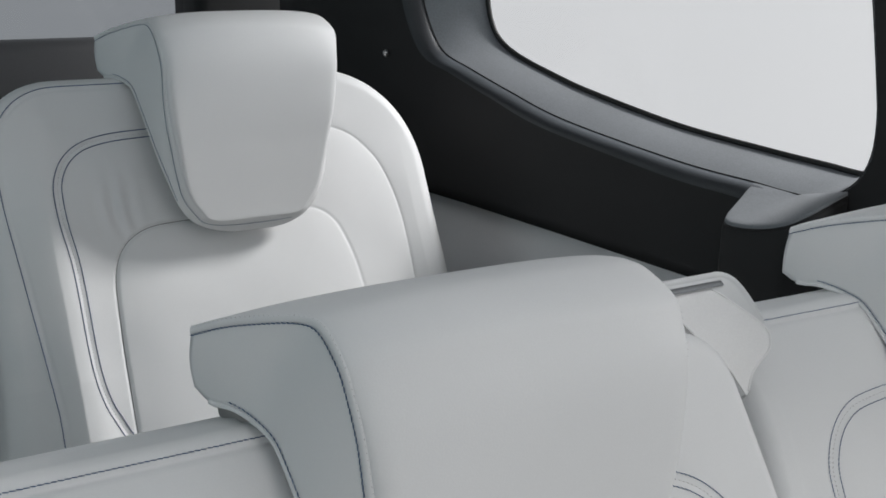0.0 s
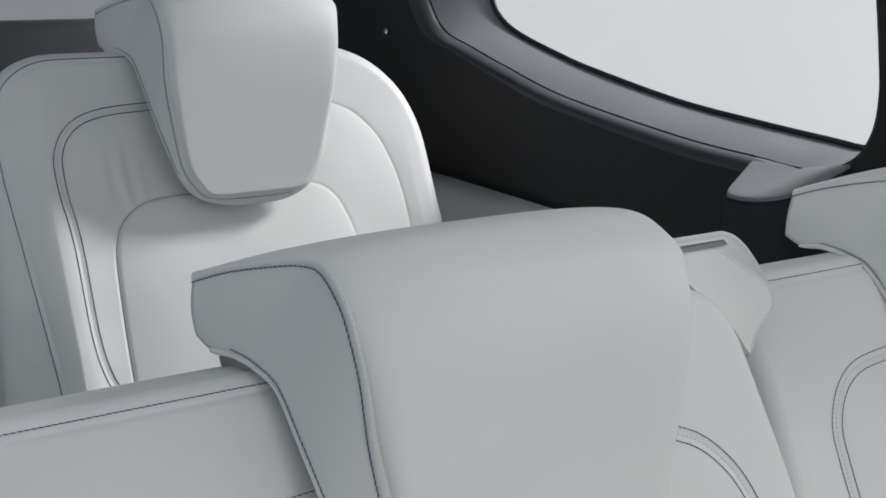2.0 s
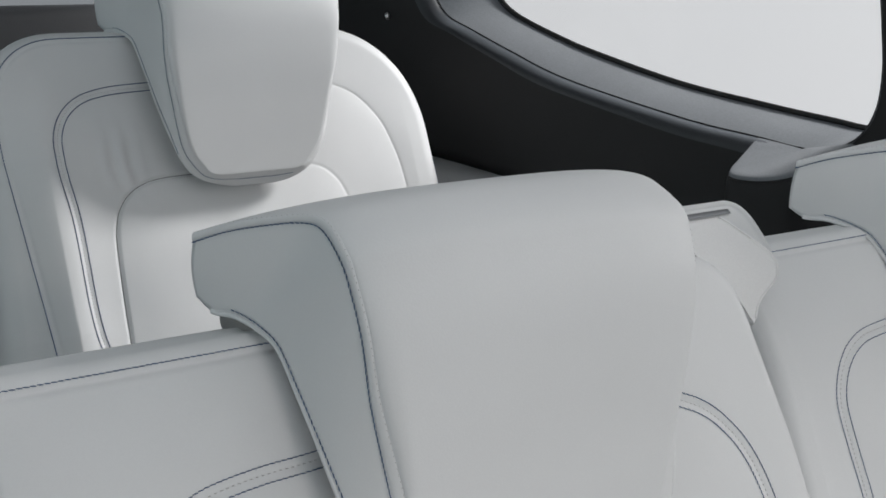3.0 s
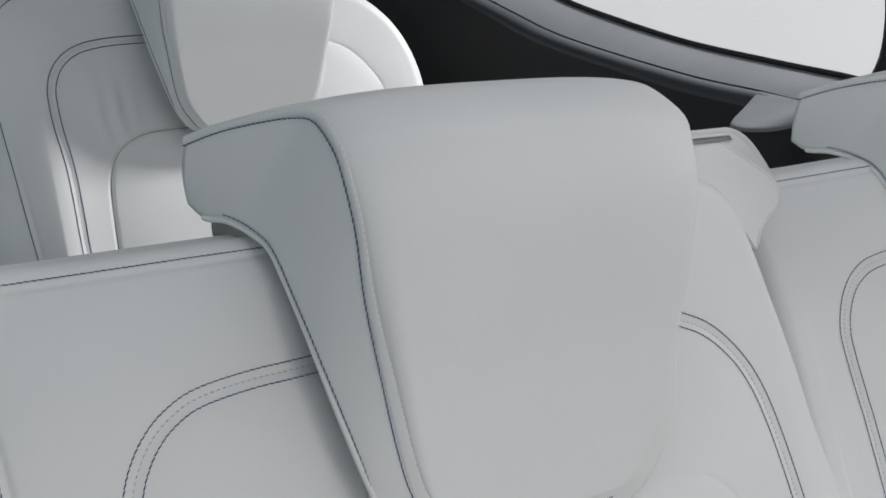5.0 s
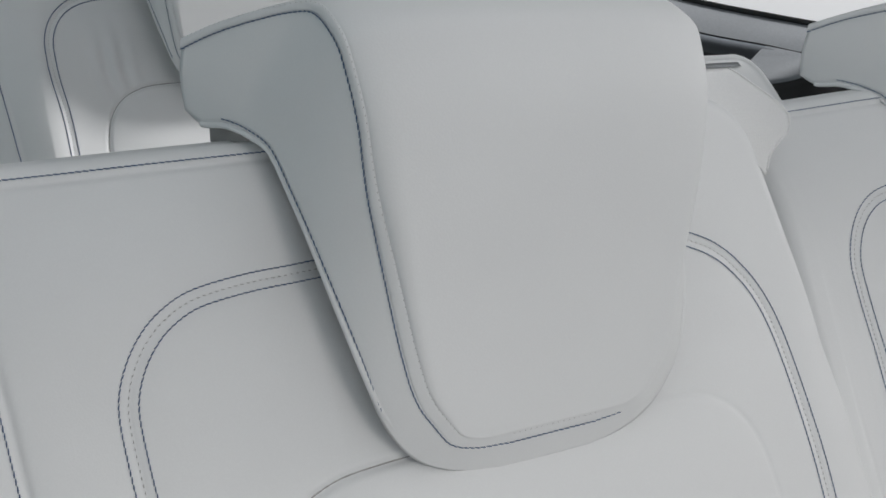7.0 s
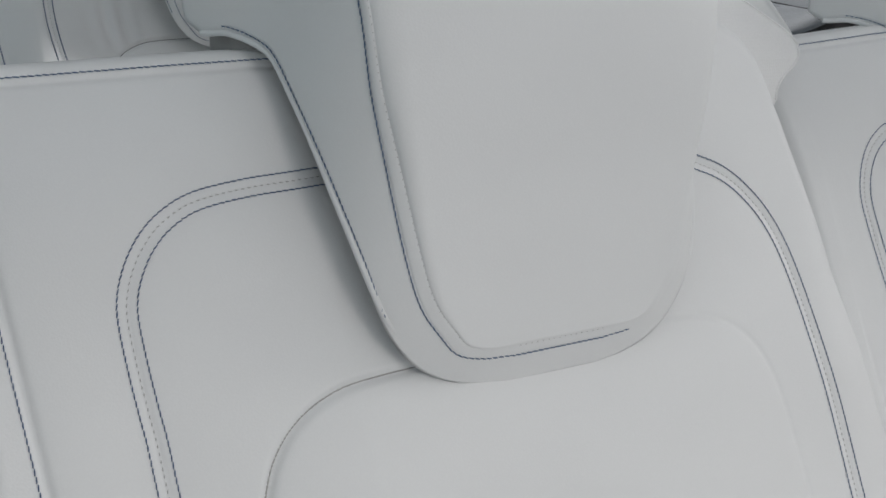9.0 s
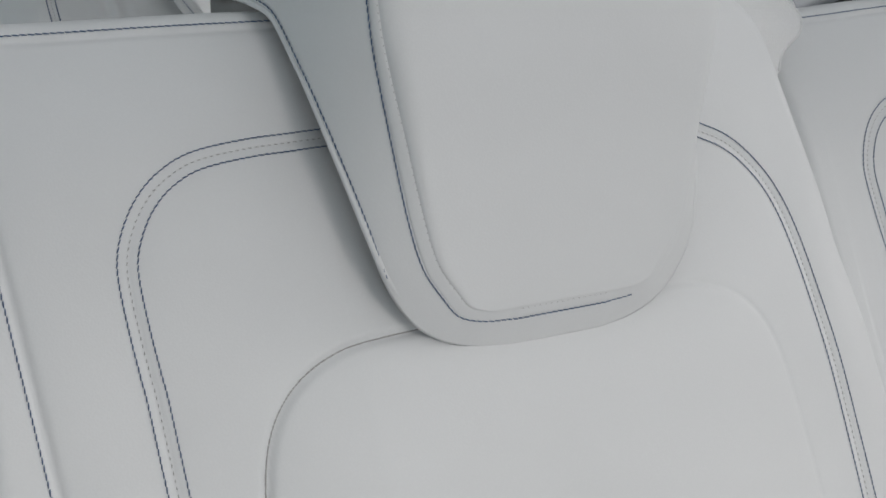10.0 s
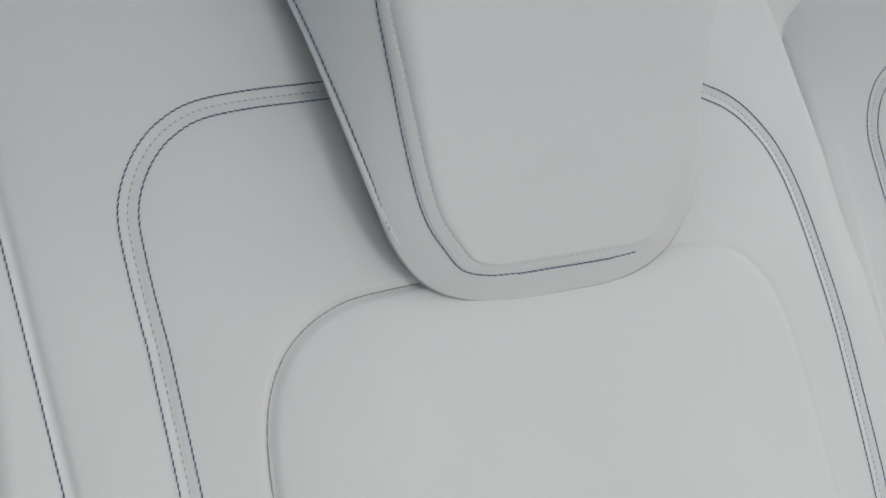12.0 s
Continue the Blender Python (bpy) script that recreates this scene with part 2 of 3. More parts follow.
class Back:
    """The shape of a seat's backrest in its own plane: u across, w up the back, and the height of the leather over that plane."""

    def __init__(self, left, right, corner_left, corner_right, top, seed, slant=0.0, creases=0.0, recess=0.0, flare=0.0, seam_from=-1.0, seam_to=1.0, thread_to=1.0, turn=0.0):
        self.thread_to, self.turn = thread_to, turn
        self.seam_from, self.seam_to = seam_from, seam_to
        self.recess = recess
        self.left, self.right, self.cl, self.cr, self.top, self.low = left, right, corner_left, corner_right, top, -0.62
        self.seed, self.creases = seed, creases
        w = np.concatenate([np.linspace(top, top - 0.05, 50), np.linspace(top - 0.0513, top - 0.43, 270), np.linspace(top - 0.44, self.low, 16)])
        self.w = w
        self.l, self.r = self.width(w, left, corner_left) - 0.07 * np.clip(-w, 0, 0.3), self.width(w, right, corner_right) - slant * np.clip(w + 0.147, 0, 1)
        seam = even(np.vstack([np.stack([-self.l, w], 1)[::-1], np.stack([self.r, w], 1)]), 1500)
        # below the shoulder the left side swells out past its seam
        self.l = self.l + flare * np.clip(-w, 0, 0.35)
        self.outline = even(np.vstack([np.stack([-self.l, w], 1)[::-1], np.stack([self.r, w], 1)]), 1500)
        self.inner = even(spline(INNER_FRONT if recess else INNER, 900), 900)
        self.pad = even(spline(mirrored(PAD) if recess else PAD_REAR, 900), 900)
        self.welt = offset_line(seam, -0.0132 if recess else -0.0165)
        self.edge_stitch = offset_line(seam, -0.0095 if recess else -0.0115)

    def width(self, w, half, c):
        k = np.clip((w - (self.top - c)) / c, 0, 1)
        return half - c + c * (1 - k ** 2.2) ** (1 / 2.2)

    def height(self, q):
        edge = distance(q, self.outline)
        r = 0.012 if self.recess else 0.021
        k = np.clip(1 - edge / r, 0, 1)
        d = -r * (1 - np.sqrt(1 - k ** 2 + 1e-9))
        seam = distance(q, self.inner)
        welt = distance(q, self.welt)
        pad = distance(q, self.pad)
        inside = within(q, self.pad)
        signed = np.where(inside, pad, -pad)
        sewn = np.clip((q[:, 0] - self.seam_from) / 0.02, 0, 1) * np.clip((self.seam_to - q[:, 0]) / 0.02, 0, 1)
        d += 0.004 * (1 - np.exp(-seam / 0.03)) + (0.0012 + 0.0018 * self.recess) * (1 - sewn * np.exp(-welt / 0.012))
        d -= 0.0005 * np.exp(-(seam / 0.0014) ** 2) + (0.0005 + 0.0009 * self.recess) * sewn * np.exp(-(welt / 0.0019) ** 2)
        # the pad's edge is drawn in deeper on one side
        far = np.clip((q[:, 0] + 0.03) / 0.10, 0, 1)
        d += 0.0055 * (1 - np.exp(-np.maximum(signed, 0) / (0.025 + 0.015 * far)))
        d -= (0.0030 - 0.0024 * far) * np.exp(-(pad / 0.0019) ** 2)
        # the bolsters swell a little towards the sides, and the leather is never quite flat
        swell = np.where(q[:, 0] < 0, 2.0 * (1 - self.recess), 1)
        d += 0.016 * swell * np.clip((np.abs(q[:, 0]) - 0.15) / 0.10, 0, 1 if self.recess else 0.78) ** 2 * np.clip((-q[:, 1] - 0.02) / 0.25, 0, 1)
        for n, (a, b, g) in enumerate(((31, 23, 0.0005), (57, 71, 0.00022), (13, 17, 0.0009))):
            d += g * np.sin(a * q[:, 0] + 1.7 * n + self.seed) * np.sin(b * q[:, 1] + 0.9 * n + 2 * self.seed)
        # creases where the leather is drawn in over the pad's upper corner
        near = np.exp(-(((q[:, 0] + 0.148) / 0.022) ** 2 + ((q[:, 1] + 0.086) / 0.030) ** 2))
        d += self.creases * near * np.sin(2 * math.pi * (q[:, 0] + 0.25 * q[:, 1] + 0.006 * np.sin(45 * q[:, 1])) / 0.021)
        # the shoulder leans further back than the rest, and the outer side falls away
        fade = self.recess * np.clip((0.10 - q[:, 0]) / 0.15, 0, 1)
        if self.recess:
            # the leather is drawn in behind the headrest
            d -= 0.006 * np.exp(-(q[:, 0] / 0.150) ** 6 - ((q[:, 1] + 0.035) / 0.068) ** 4)
            d -= 0.55 * bend(q[:, 0] - 0.226, 0.006) * np.clip((-q[:, 1] - 0.02) / 0.08, 0, 1)
        else:
            d -= 0.55 * bend(-q[:, 0] - 0.226 + 0.05 * np.clip(-q[:, 1] - 0.06, 0, 1), 0.006) * np.clip((-q[:, 1] + 0.03) / 0.10, 0, 1)
        d -= fade * (0.33 * bend(q[:, 1] + 0.010, 0.012) + 0.09 * np.clip(-q[:, 0] - 0.11, 0, 1))
        return d


def on_back(origin, uw, d, turn=0.0):
    if turn:
        # the side next to the aisle falls back from the rest
        away = turn * bend(-uw[:, 0] - 0.125, 0.012)
        uw, d = uw + np.stack([1.2 * away, 0.08 * away], 1), d - away
    return np.array(origin) + uw[:, :1] * np.array([1.0, 0, 0]) + uw[:, 1:] * UP + np.asarray(d)[:, None] * OUT


def backrest(seat, origin, shape):
    cols = 380
    s = np.linspace(-1, 1, cols)
    s = s * (1.12 - 0.12 * s ** 2)
    u = -shape.l[:, None] + (shape.l + shape.r)[:, None] * (s[None, :] + 1) / 2
    q = np.stack([u.ravel(), np.repeat(shape.w, cols)], 1)
    # the grid's points next to a seam lie on it
    border = np.zeros((len(shape.w), cols), bool)
    border[[0, -1]] = border[:, [0, -1]] = True
    for line in (shape.inner, shape.pad):
        near = np.flatnonzero((distance(q, line) < 0.0005) & ~border.ravel())
        fine = even(line, 8000)
        for i in near:
            q[i] = fine[((fine - q[i]) ** 2).sum(1).argmin()]
    d = shape.height(q)
    rows = len(shape.w)
    verts = list(on_back(origin, q, d, shape.turn))
    faces = grid_faces(rows, cols)
    rim = [i * cols for i in range(rows - 1, 0, -1)] + list(range(cols)) + [i * cols + cols - 1 for i in range(1, rows)]
    ring = rim
    for back, shrink, rise in ((0.02, 1.0, 0.003), (0.05, 1.0, 0.006), (0.08, 0.99, 0.003), (0.095, 0.965, 0), (0.10, 0.93, 0)):
        start = len(verts)
        for i in rim:
            c = q[i] * np.array([shrink, 1]) + np.array([0, (shrink - 1) * (q[i][1] - shape.low)])
            fade = shape.recess * min(1, max(0, (0.10 - q[i][0]) / 0.15)) * min(1, max(0, q[i][1] / 0.06))
            fall = min(1, max(0, (q[i][0] - 0.10) / 0.08)) * min(1, max(0, q[i][1] / 0.03)) if shape.recess and shape.seam_to < 1 else 0
            c = c + np.array([-0.10 * fall * back, fade * rise - 0.5 * fall * back])
            verts.append(on_back(origin, c[None], [min(-0.02 - back, d[i] - 0.3 * back)], shape.turn)[0])
        now = list(range(start, start + len(rim)))
        faces += [(ring[k + 1], ring[k], now[k], now[k + 1]) for k in range(len(rim) - 1)]
        faces.append((ring[0], ring[-1], now[-1], now[0]))
        ring = now
    faces.append(tuple(ring[::-1]))
    whole = part("backrest", verts, faces, LEATHER, seat)
    normals = [v.vector.copy() for v in whole.data.vertex_normals]
    bpy.data.objects.remove(whole)
    # one piece of leather for the border and sides, one inside the seam, one over the pad
    sheet = (rows - 1) * (cols - 1)
    middle = q[np.array(faces[:sheet])].mean(1)
    zone = np.where(within(middle, shape.pad), 2, np.where(within(middle, shape.inner), 1, 0))
    made = []
    for k, name, label in ((0, "backrest", ""), (1, "back_panel", "smooth leather panel inside the seam"), (2, "centre_pad", "raised centre pad of white leather")):
        mine = [faces[i] for i in np.flatnonzero(zone == k)] + (faces[sheet:] if k == 0 else [])
        used = sorted({i for f in mine for i in f})
        at = {v: i for i, v in enumerate(used)}
        ob = part(name, [verts[i] for i in used], [[at[i] for i in f] for f in mine], LEATHER, made[0] if made else seat, label)
        ob.data.normals_split_custom_set_from_vertices([normals[i] for i in used])
        made.append(ob)
    return made[0]


def back_stitching(body, origin, shape):
    thick = 0.00038 if shape.recess else 0.0007

    def lay(line, lift=0.00035):
        return on_back(origin, line, shape.height(line) + lift, shape.turn)
    fine = [offset_line(shape.inner, k) for k in (0.0046, -0.0046)]
    for line in fine:
        keep = line[(line[:, 1] > -0.355) & (line[:, 0] < shape.thread_to)]
        part("stitching", *stitches(lay(even(keep, 700)), radius=thick), THREAD, body, "dark navy seam thread")
    keep = shape.inner[shape.inner[:, 1] > -0.355]
    part("seam_thread", *stitches(lay(even(keep, 700), 0.0004), 0.0034, 0.0016, 0.00022), GREY_THREAD, body, "pale grey thread in the seam")
    # A thin grey tube on the pad's seam paints the shade in its crease.
    keep = shape.pad[(shape.pad[:, 1] > -0.355) & (shape.pad[:, 0] < 0.02)]
    part("pad_seam_shade", *tube(lay(even(keep, 260), 0.0003 if shape.recess else 0.0001), 0.0004 if shape.recess else 0.0006, 6), GREY_THREAD if shape.recess else SEAM_SHADE, body, "grey seam round the centre pad")
    edge = shape.edge_stitch
    edge = edge[(edge[:, 1] > -0.355) & (edge[:, 0] > shape.seam_from) & (edge[:, 0] < shape.seam_to) & ((edge[:, 1] > shape.top - 0.03) | (shape.seam_from < -0.9) | (edge[:, 0] > 0))]
    part("stitching", *stitches(lay(even(edge, 900)), radius=thick), THREAD, body, "dark navy seam thread")


# stations of the headrest's side: the edge of the front panel (y, z, half width) and the rear edge that faces it (y, z, half width)
WEDGE = [(0.624, 1.105, 0.141, 0.633, 1.066, 0.138), (0.598, 1.114, 0.131, 0.622, 1.060, 0.134), (0.569, 1.121, 0.120, 0.606, 1.0605, 0.129),
         (0.545, 1.125, 0.1105, 0.596, 1.0592, 0.126), (0.528, 1.1237, 0.108, 0.588, 1.0575, 0.124),
         (0.506, 1.112, 0.1097, 0.573, 1.053, 0.1210), (0.498, 1.099, 0.109, 0.564, 1.0465, 0.1195), (0.490, 1.075, 0.107, 0.548, 1.0310, 0.1190),
         (0.488, 1.040, 0.1025, 0.532, 1.0130, 0.1178), (0.486, 0.998, 0.0930, 0.514, 0.9852, 0.1142), (0.484, 0.958, 0.0838, 0.501, 0.9545, 0.1074),
         (0.483, 0.936, 0.0766, 0.495, 0.9263, 0.0992), (0.4825, 0.921, 0.0662, 0.4935, 0.9058, 0.0855), (0.482, 0.912, 0.0580, 0.4920, 0.8947, 0.0697),
         (0.482, 0.9083, 0.0445, 0.491, 0.8882, 0.0500), (0.482, 0.9075, 0.030, 0.490, 0.8855, 0.0295)]


def headrest(seat, shift, drop=0.0, narrow=0.0, collar=0.124, ahead=0.0, chin=0.0, broad=0.0):
    """A wedge-shaped headrest: one panel runs over its top and down its front, with a band of leather round the sides."""
    shift = np.array(shift)

    def place(points):
        v = np.array(points, float)
        low = np.clip((1.10 - v[:, 2]) / 0.19, 0, 1.2)
        v[:, 2] -= drop * low
        v[:, 0] -= np.clip(v[:, 0] - 0.33, 0, None) * narrow * low
        v = v + shift
        return v + ahead * (np.array([0.0, 0.0, 1.275]) - v)
    line = spline(WEDGE, 400)
    # stations lie closer together at the lower corners
    fs = np.concatenate([np.linspace(0, 0.80, 90), 1 - 0.20 * (np.linspace(1, 0, 60)[1:]) ** 1.6])
    pq = np.stack([np.interp(fs, np.linspace(0, 1, 400), line[:, k]) for k in range(6)], 1)
    p, hp, q, hq = pq[:, :2], pq[:, 2], pq[:, 3:5], pq[:, 5]
    hp = hp + broad * np.interp(fs, [0.38, 0.55, 0.75, 0.93, 1.0], [0, 0.75, 1, 0.8, 0])
    q[:, 1] += chin * np.clip((fs - 0.62) / 0.3, 0, 1)
    n, m = 110, 12
    t = np.sin(np.linspace(-1, 1, n) * math.pi / 2) * 0.9 + np.linspace(-1, 1, n) * 0.1
    # the front is flat and rolls over at its edges
    width = np.interp(fs, [0.36, 0.50, 0.64, 0.80, 1.0], [0.021, 0.014, 0.009, 0.006, 0.005])
    roll = np.clip(1 - (1 - np.abs(t))[None, :] * hp[:, None] / width[:, None], 0, 1)
    bulge = np.sqrt(1 - roll ** 3.4) * (1 - 0.08 * t[None, :] ** 2)
    crown = (1 - np.abs(t) ** 3) ** 0.68
    out = p - q
    out /= np.linalg.norm(out, axis=1)[:, None]
    flat = np.clip((fs - 0.30) / 0.25, 0, 1)
    turn = np.clip((fs - 0.40) / 0.25, 0, 1)[:, None]
    out = out * (1 - turn) + np.array([-1.0, 0.0]) * turn
    out /= np.linalg.norm(out, axis=1)[:, None]
    fine = np.interp(np.linspace(-0.06, 1.06, 561), [0, 0.12, 0.3, 0.5, 0.62, 0.75, 0.85, 0.93, 0.975, 1], [0.005, 0.010, 0.014, 0.0090, 0.0048, 0.0026, 0.0019, 0.0016, 0.0014, 0.0004])
    grow = np.interp(fs, np.linspace(-0.04, 1.04, 541), np.convolve(fine, np.ones(21) / 21, "valid"))
    grow = grow * np.sqrt(np.clip((1 - fs) / 0.07, 0, 1))
    verts, cx = [], 0.380
    k = np.linspace(0, 1, m + 2)[1:-1]
    for i in range(len(fs)):
        for j in range(n):
            c = p[i] + out[i] * grow[i] * (bulge[i, j] * flat[i] + crown[j] * (1 - flat[i]))
            verts.append((cx + hp[i] * t[j], c[0], c[1]))
        for side in (1, -1):
            band = []
            for a in k:
                c = p[i] + (q[i] - p[i]) * a
                band.append((cx + side * (hp[i] + (hq[i] - hp[i]) * a + 0.0025 * math.sin(math.pi * a)), c[0], c[1]))
            if side == 1:
                verts += band
                verts += [(cx + hq[i] * t[j], q[i][0], q[i][1]) for j in range(n - 1, -1, -1)]
            else:
                verts += band[::-1]
    loop = 2 * n + 2 * m
    faces, front = [], []
    for i in range(len(fs) - 1):
        for j in range(loop):
            jj = (j + 1) % loop
            (front if j < n - 1 else faces).append((i * loop + j, i * loop + jj, (i + 1) * loop + jj, (i + 1) * loop + j))

    def cap(i, flip, swell):
        base = i * loop
        rows = [[base + j for j in range(n)]]
        for a in range(m):
            row = [base + 2 * n + m + (m - 1 - a)]
            for j in range(1, n - 1):
                s = k[a]
                v0, v1 = np.array(verts[base + j]), np.array(verts[base + n + m + (n - 1 - j)])
                v = v0 + (v1 - v0) * s
                v = v + np.array(swell) * math.sin(math.pi * s) * (1 - abs(t[j]) ** 4)
                verts.append(tuple(v))
                row.append(len(verts) - 1)
            row.append(base + n + a)
            rows.append(row)
        rows.append([base + n + m + (n - 1 - j) for j in range(n)])
        for a in range(len(rows) - 1):
            for j in range(n - 1):
                f = (rows[a][j], rows[a][j + 1], rows[a + 1][j + 1], rows[a + 1][j])
                faces.append(f[::-1] if flip else f)
    cap(len(fs) - 1, False, (0, 0, 0))
    cap(0, True, (0, 0.004, 0))
    verts = place(verts)
    body = part("headrest", verts, faces, LEATHER, seat, "wedge-shaped white leather headrest with piped edge")
    panel = {v: k for k, v in enumerate(sorted({v for f in front for v in f}))}
    part("front_panel", [verts[v] for v in panel], [[panel[v] for v in f] for f in front], LEATHER, body, "smooth leather panel over top and front")

    # the panel's edge, turned over and sewn down on the band, with the stitches beside it
    def beside(gap, lift):
        depth = np.sqrt(((q - p) ** 2).sum(1) + (hq - hp) ** 2)
        a = np.clip(gap / depth, -0.1, 0.9)
        c = p + (q - p) * a[:, None]
        h = hp + (hq - hp) * a + 0.0025 * np.sin(math.pi * a) + lift
        lo = c[-1:] + np.array([[0, -lift * 0.6]])
        bottom = np.stack([np.linspace(cx - h[-1], cx + h[-1], 30)[1:-1], np.full(28, lo[0, 0]), np.full(28, lo[0, 1]) - 0.0002], 1)
        return np.vstack([np.stack([cx - h, c[:, 0], c[:, 1]], 1), bottom, np.stack([cx + h, c[:, 0], c[:, 1]], 1)[::-1]])
    rows = [even(place(beside(gap, lift)), 420) for gap, lift in ((-0.0006, -0.0006), (-0.0005, 0.0005), (0.0002, 0.0011), (0.0014, 0.0013), (0.0030, 0.0011), (0.0044, 0.0007), (0.0052, 0.0001), (0.0058, -0.0008))]
    part("piping", [v for r in rows for v in r], grid_faces(len(rows), 420), LEATHER, body, "raised leather edge")
    sewn = beside(0.0058, 0.0005)[:len(fs) + 54]
    part("stitching", *stitches(even(place(sewn), 700), 0.0036, 0.0033, 0.0004), THREAD, body, "dark navy seam thread")
    part("seam_thread", *stitches(even(place(beside(-0.0004, 0.0006)), 900), 0.0036, 0.0008, 0.00016), GREY_THREAD, body, "needle holes along the edge")
    a = 1 - np.clip(0.0040 / np.sqrt(((q - p) ** 2).sum(1) + (hq - hp) ** 2), 0, 0.3)
    c = p + (q - p) * a[:, None]
    h = hp + (hq - hp) * a + 0.0025 * np.sin(math.pi * a) + 0.0005
    for side in (-1, 1):
        line = np.stack([cx + side * h, c[:, 0], c[:, 1]], 1)[(fs > 0.13) & (fs < (0.79 if side < 0 else 0.5))]
        edge = np.stack([cx + side * (hq - 0.0008 - 0.005 * np.clip((fs - 0.70) / 0.12, 0, 1) ** 2), q[:, 0] - 0.0006, q[:, 1]], 1)[(fs > 0.06) & (fs < 0.84)]
        part("rear_piping", *tube(even(place(edge), 160), 0.0019, 8), LEATHER, body, "rolled leather edge")
        part("stitching", *stitches(even(place(line), 300), 0.0036, 0.0031, 0.00038), THREAD, body, "dark navy seam thread")
    # the collar between headrest and shoulder
    v, f = block(cx - collar, cx + 0.131, 0.592, 0.648, 1.034, 1.072, 0.016, 6)
    part("collar", [np.array(a) + shift for a in v], f, POST, body, "brownish grey collar under the headrest")
    return body


def seat(label, origin, shape, height_shift, drop=0.0, narrow=0.0, collar=0.124, ahead=0.0, chin=0.0, broad=0.0):
    at = (origin[0], origin[1] - 0.16, 0.0)
    ob = thing("car_seat", at, label, "car seat", "white leather seats of the cabin")
    body = backrest(ob, origin, shape)
    back_stitching(body, origin, shape)
    headrest(ob, height_shift, drop, narrow, collar, ahead, chin, broad)
    foot = origin[2] - 0.62 * math.cos(LEAN_BACK)
    yb = origin[1] - 0.62 * math.sin(LEAN_BACK)
    v, f = block(origin[0] - 0.22, origin[0] + 0.22, yb - 0.04, yb + 0.16, 0.0, foot + 0.06, 0.02)
    part("seat_base", v, f, BASE, ob, "dark grey seat base")
    # Unseen cushion, added to bounce light up onto the backrest.
    v, f = block(origin[0] - 0.25, origin[0] + 0.25, yb - 0.46, yb + 0.07, foot - 0.14, foot + 0.03, 0.045, 5)
    part("cushion", v, f, LEATHER, ob)
    v, f = block(origin[0] - 0.20, origin[0] + 0.20, yb - 0.38, yb - 0.04, 0.0, foot - 0.135, 0.02)
    part("seat_frame", v, f, BASE, ob, "dark grey seat frame")
    return ob


FRONT = (0.377, 0.544, 0.997)
BESIDE = (0.887, 0.546, 0.996)
BEHIND = (0.577, 1.361, 1.113)
seat("white leather car seat with square shoulder and navy stitching", FRONT, Back(0.278, 0.256, 0.020, 0.040, 0.0722, 0.0, slant=0.2, recess=1.0, flare=0.12, seam_to=0.10), (0, 0, 0))
seat("white leather outer car seat with a belt at its shoulder", BESIDE, Back(0.266, 0.252, 0.022, 0.09, 0.0735, 1.3, recess=1.0, flare=0.08, seam_from=-0.245, turn=0.2), (0.508, 0.020, -0.006), collar=0.06)
seat("white leather rear-row car seat with rounded shoulders and navy stitching", BEHIND, Back(0.284, 0.264, 0.092, 0.15, 0.072, 2.1, creases=0.0021, flare=0.12, seam_to=0.10, thread_to=0.10), (0.210, 0.815, 0.116), 0.010, 0.13, ahead=0.016, chin=0.008, broad=0.011)


# ---- belt and guide on the outer seat's shoulder ----
def guide_face(x, z, out=0.0):
    """The front of the belt guide, which leans back with the seat's shoulder."""
    return np.array([x, np.interp(z, [0.95, 1.00, 1.034, 1.05, 1.070, 1.079], [0.575, 0.572, 0.580, 0.589, 0.607, 0.618]) - out, z + 0.4 * out])


def belt_guide():
    ob = thing("belt_guide", (0.637, 0.62, 1.03), "pale plastic belt guide on the seat's shoulder", "belt guide")
    face = guide_face
    right = spline([(0.640, 1.0800), (0.646, 1.0790), (0.6523, 1.0764), (0.6555, 1.0719), (0.6578, 1.0623), (0.6585, 1.0522), (0.6588, 1.0450), (0.6560, 1.0390), (0.6500, 1.0345)], 30)
    verts, cols = [], 14
    for out in (0.0, -0.010):
        for x1, z in right:
            verts += [face(x, z, out) for x in np.linspace(0.572, x1, cols)]
    m = 30 * cols
    faces = grid_faces(30, cols) + [tuple(r[::-1]) for r in grid_faces(30, cols, m)]
    rim = list(range(cols)) + [i * cols + cols - 1 for i in range(1, 30)] + [29 * cols + k for k in range(cols - 2, -1, -1)] + [i * cols for i in range(28, 0, -1)]
    faces += [(rim[k], rim[(k + 1) % len(rim)], rim[(k + 1) % len(rim)] + m, rim[k] + m) for k in range(len(rim))]
    part("plate", verts, faces, PLASTIC, ob)
    v, f = block(0.600, 0.682, 0.622, 0.660, 0.995, 1.035, 0.008)
    part("bracket", v, f, PLASTIC, ob)
    edge = [face(x, 1.0795, -0.003) for x in np.linspace(0.573, 0.639, 10)] + [face(x, z, -0.003) for x, z in right[1:]]
    part("rim", *tube(even(np.array(edge), 60), 0.0036, 10), PLASTIC, ob)
    # The plate has no opening: a grey strip paints the slot's dark.
    slot = [face(x, z, 0.0012) for z in (1.0765, 1.0738) for x in np.linspace(0.572, 0.6405, 12)]
    back = [v + np.array([0, 0.004, 0]) for v in slot]
    ring = list(range(12)) + list(range(23, 11, -1))
    part("slot", slot + back, grid_faces(2, 12) + [(ring[k], ring[(k + 1) % 24], ring[(k + 1) % 24] + 24, ring[k] + 24) for k in range(24)], SLOT, ob, "grey strip for the dark of the belt slot")


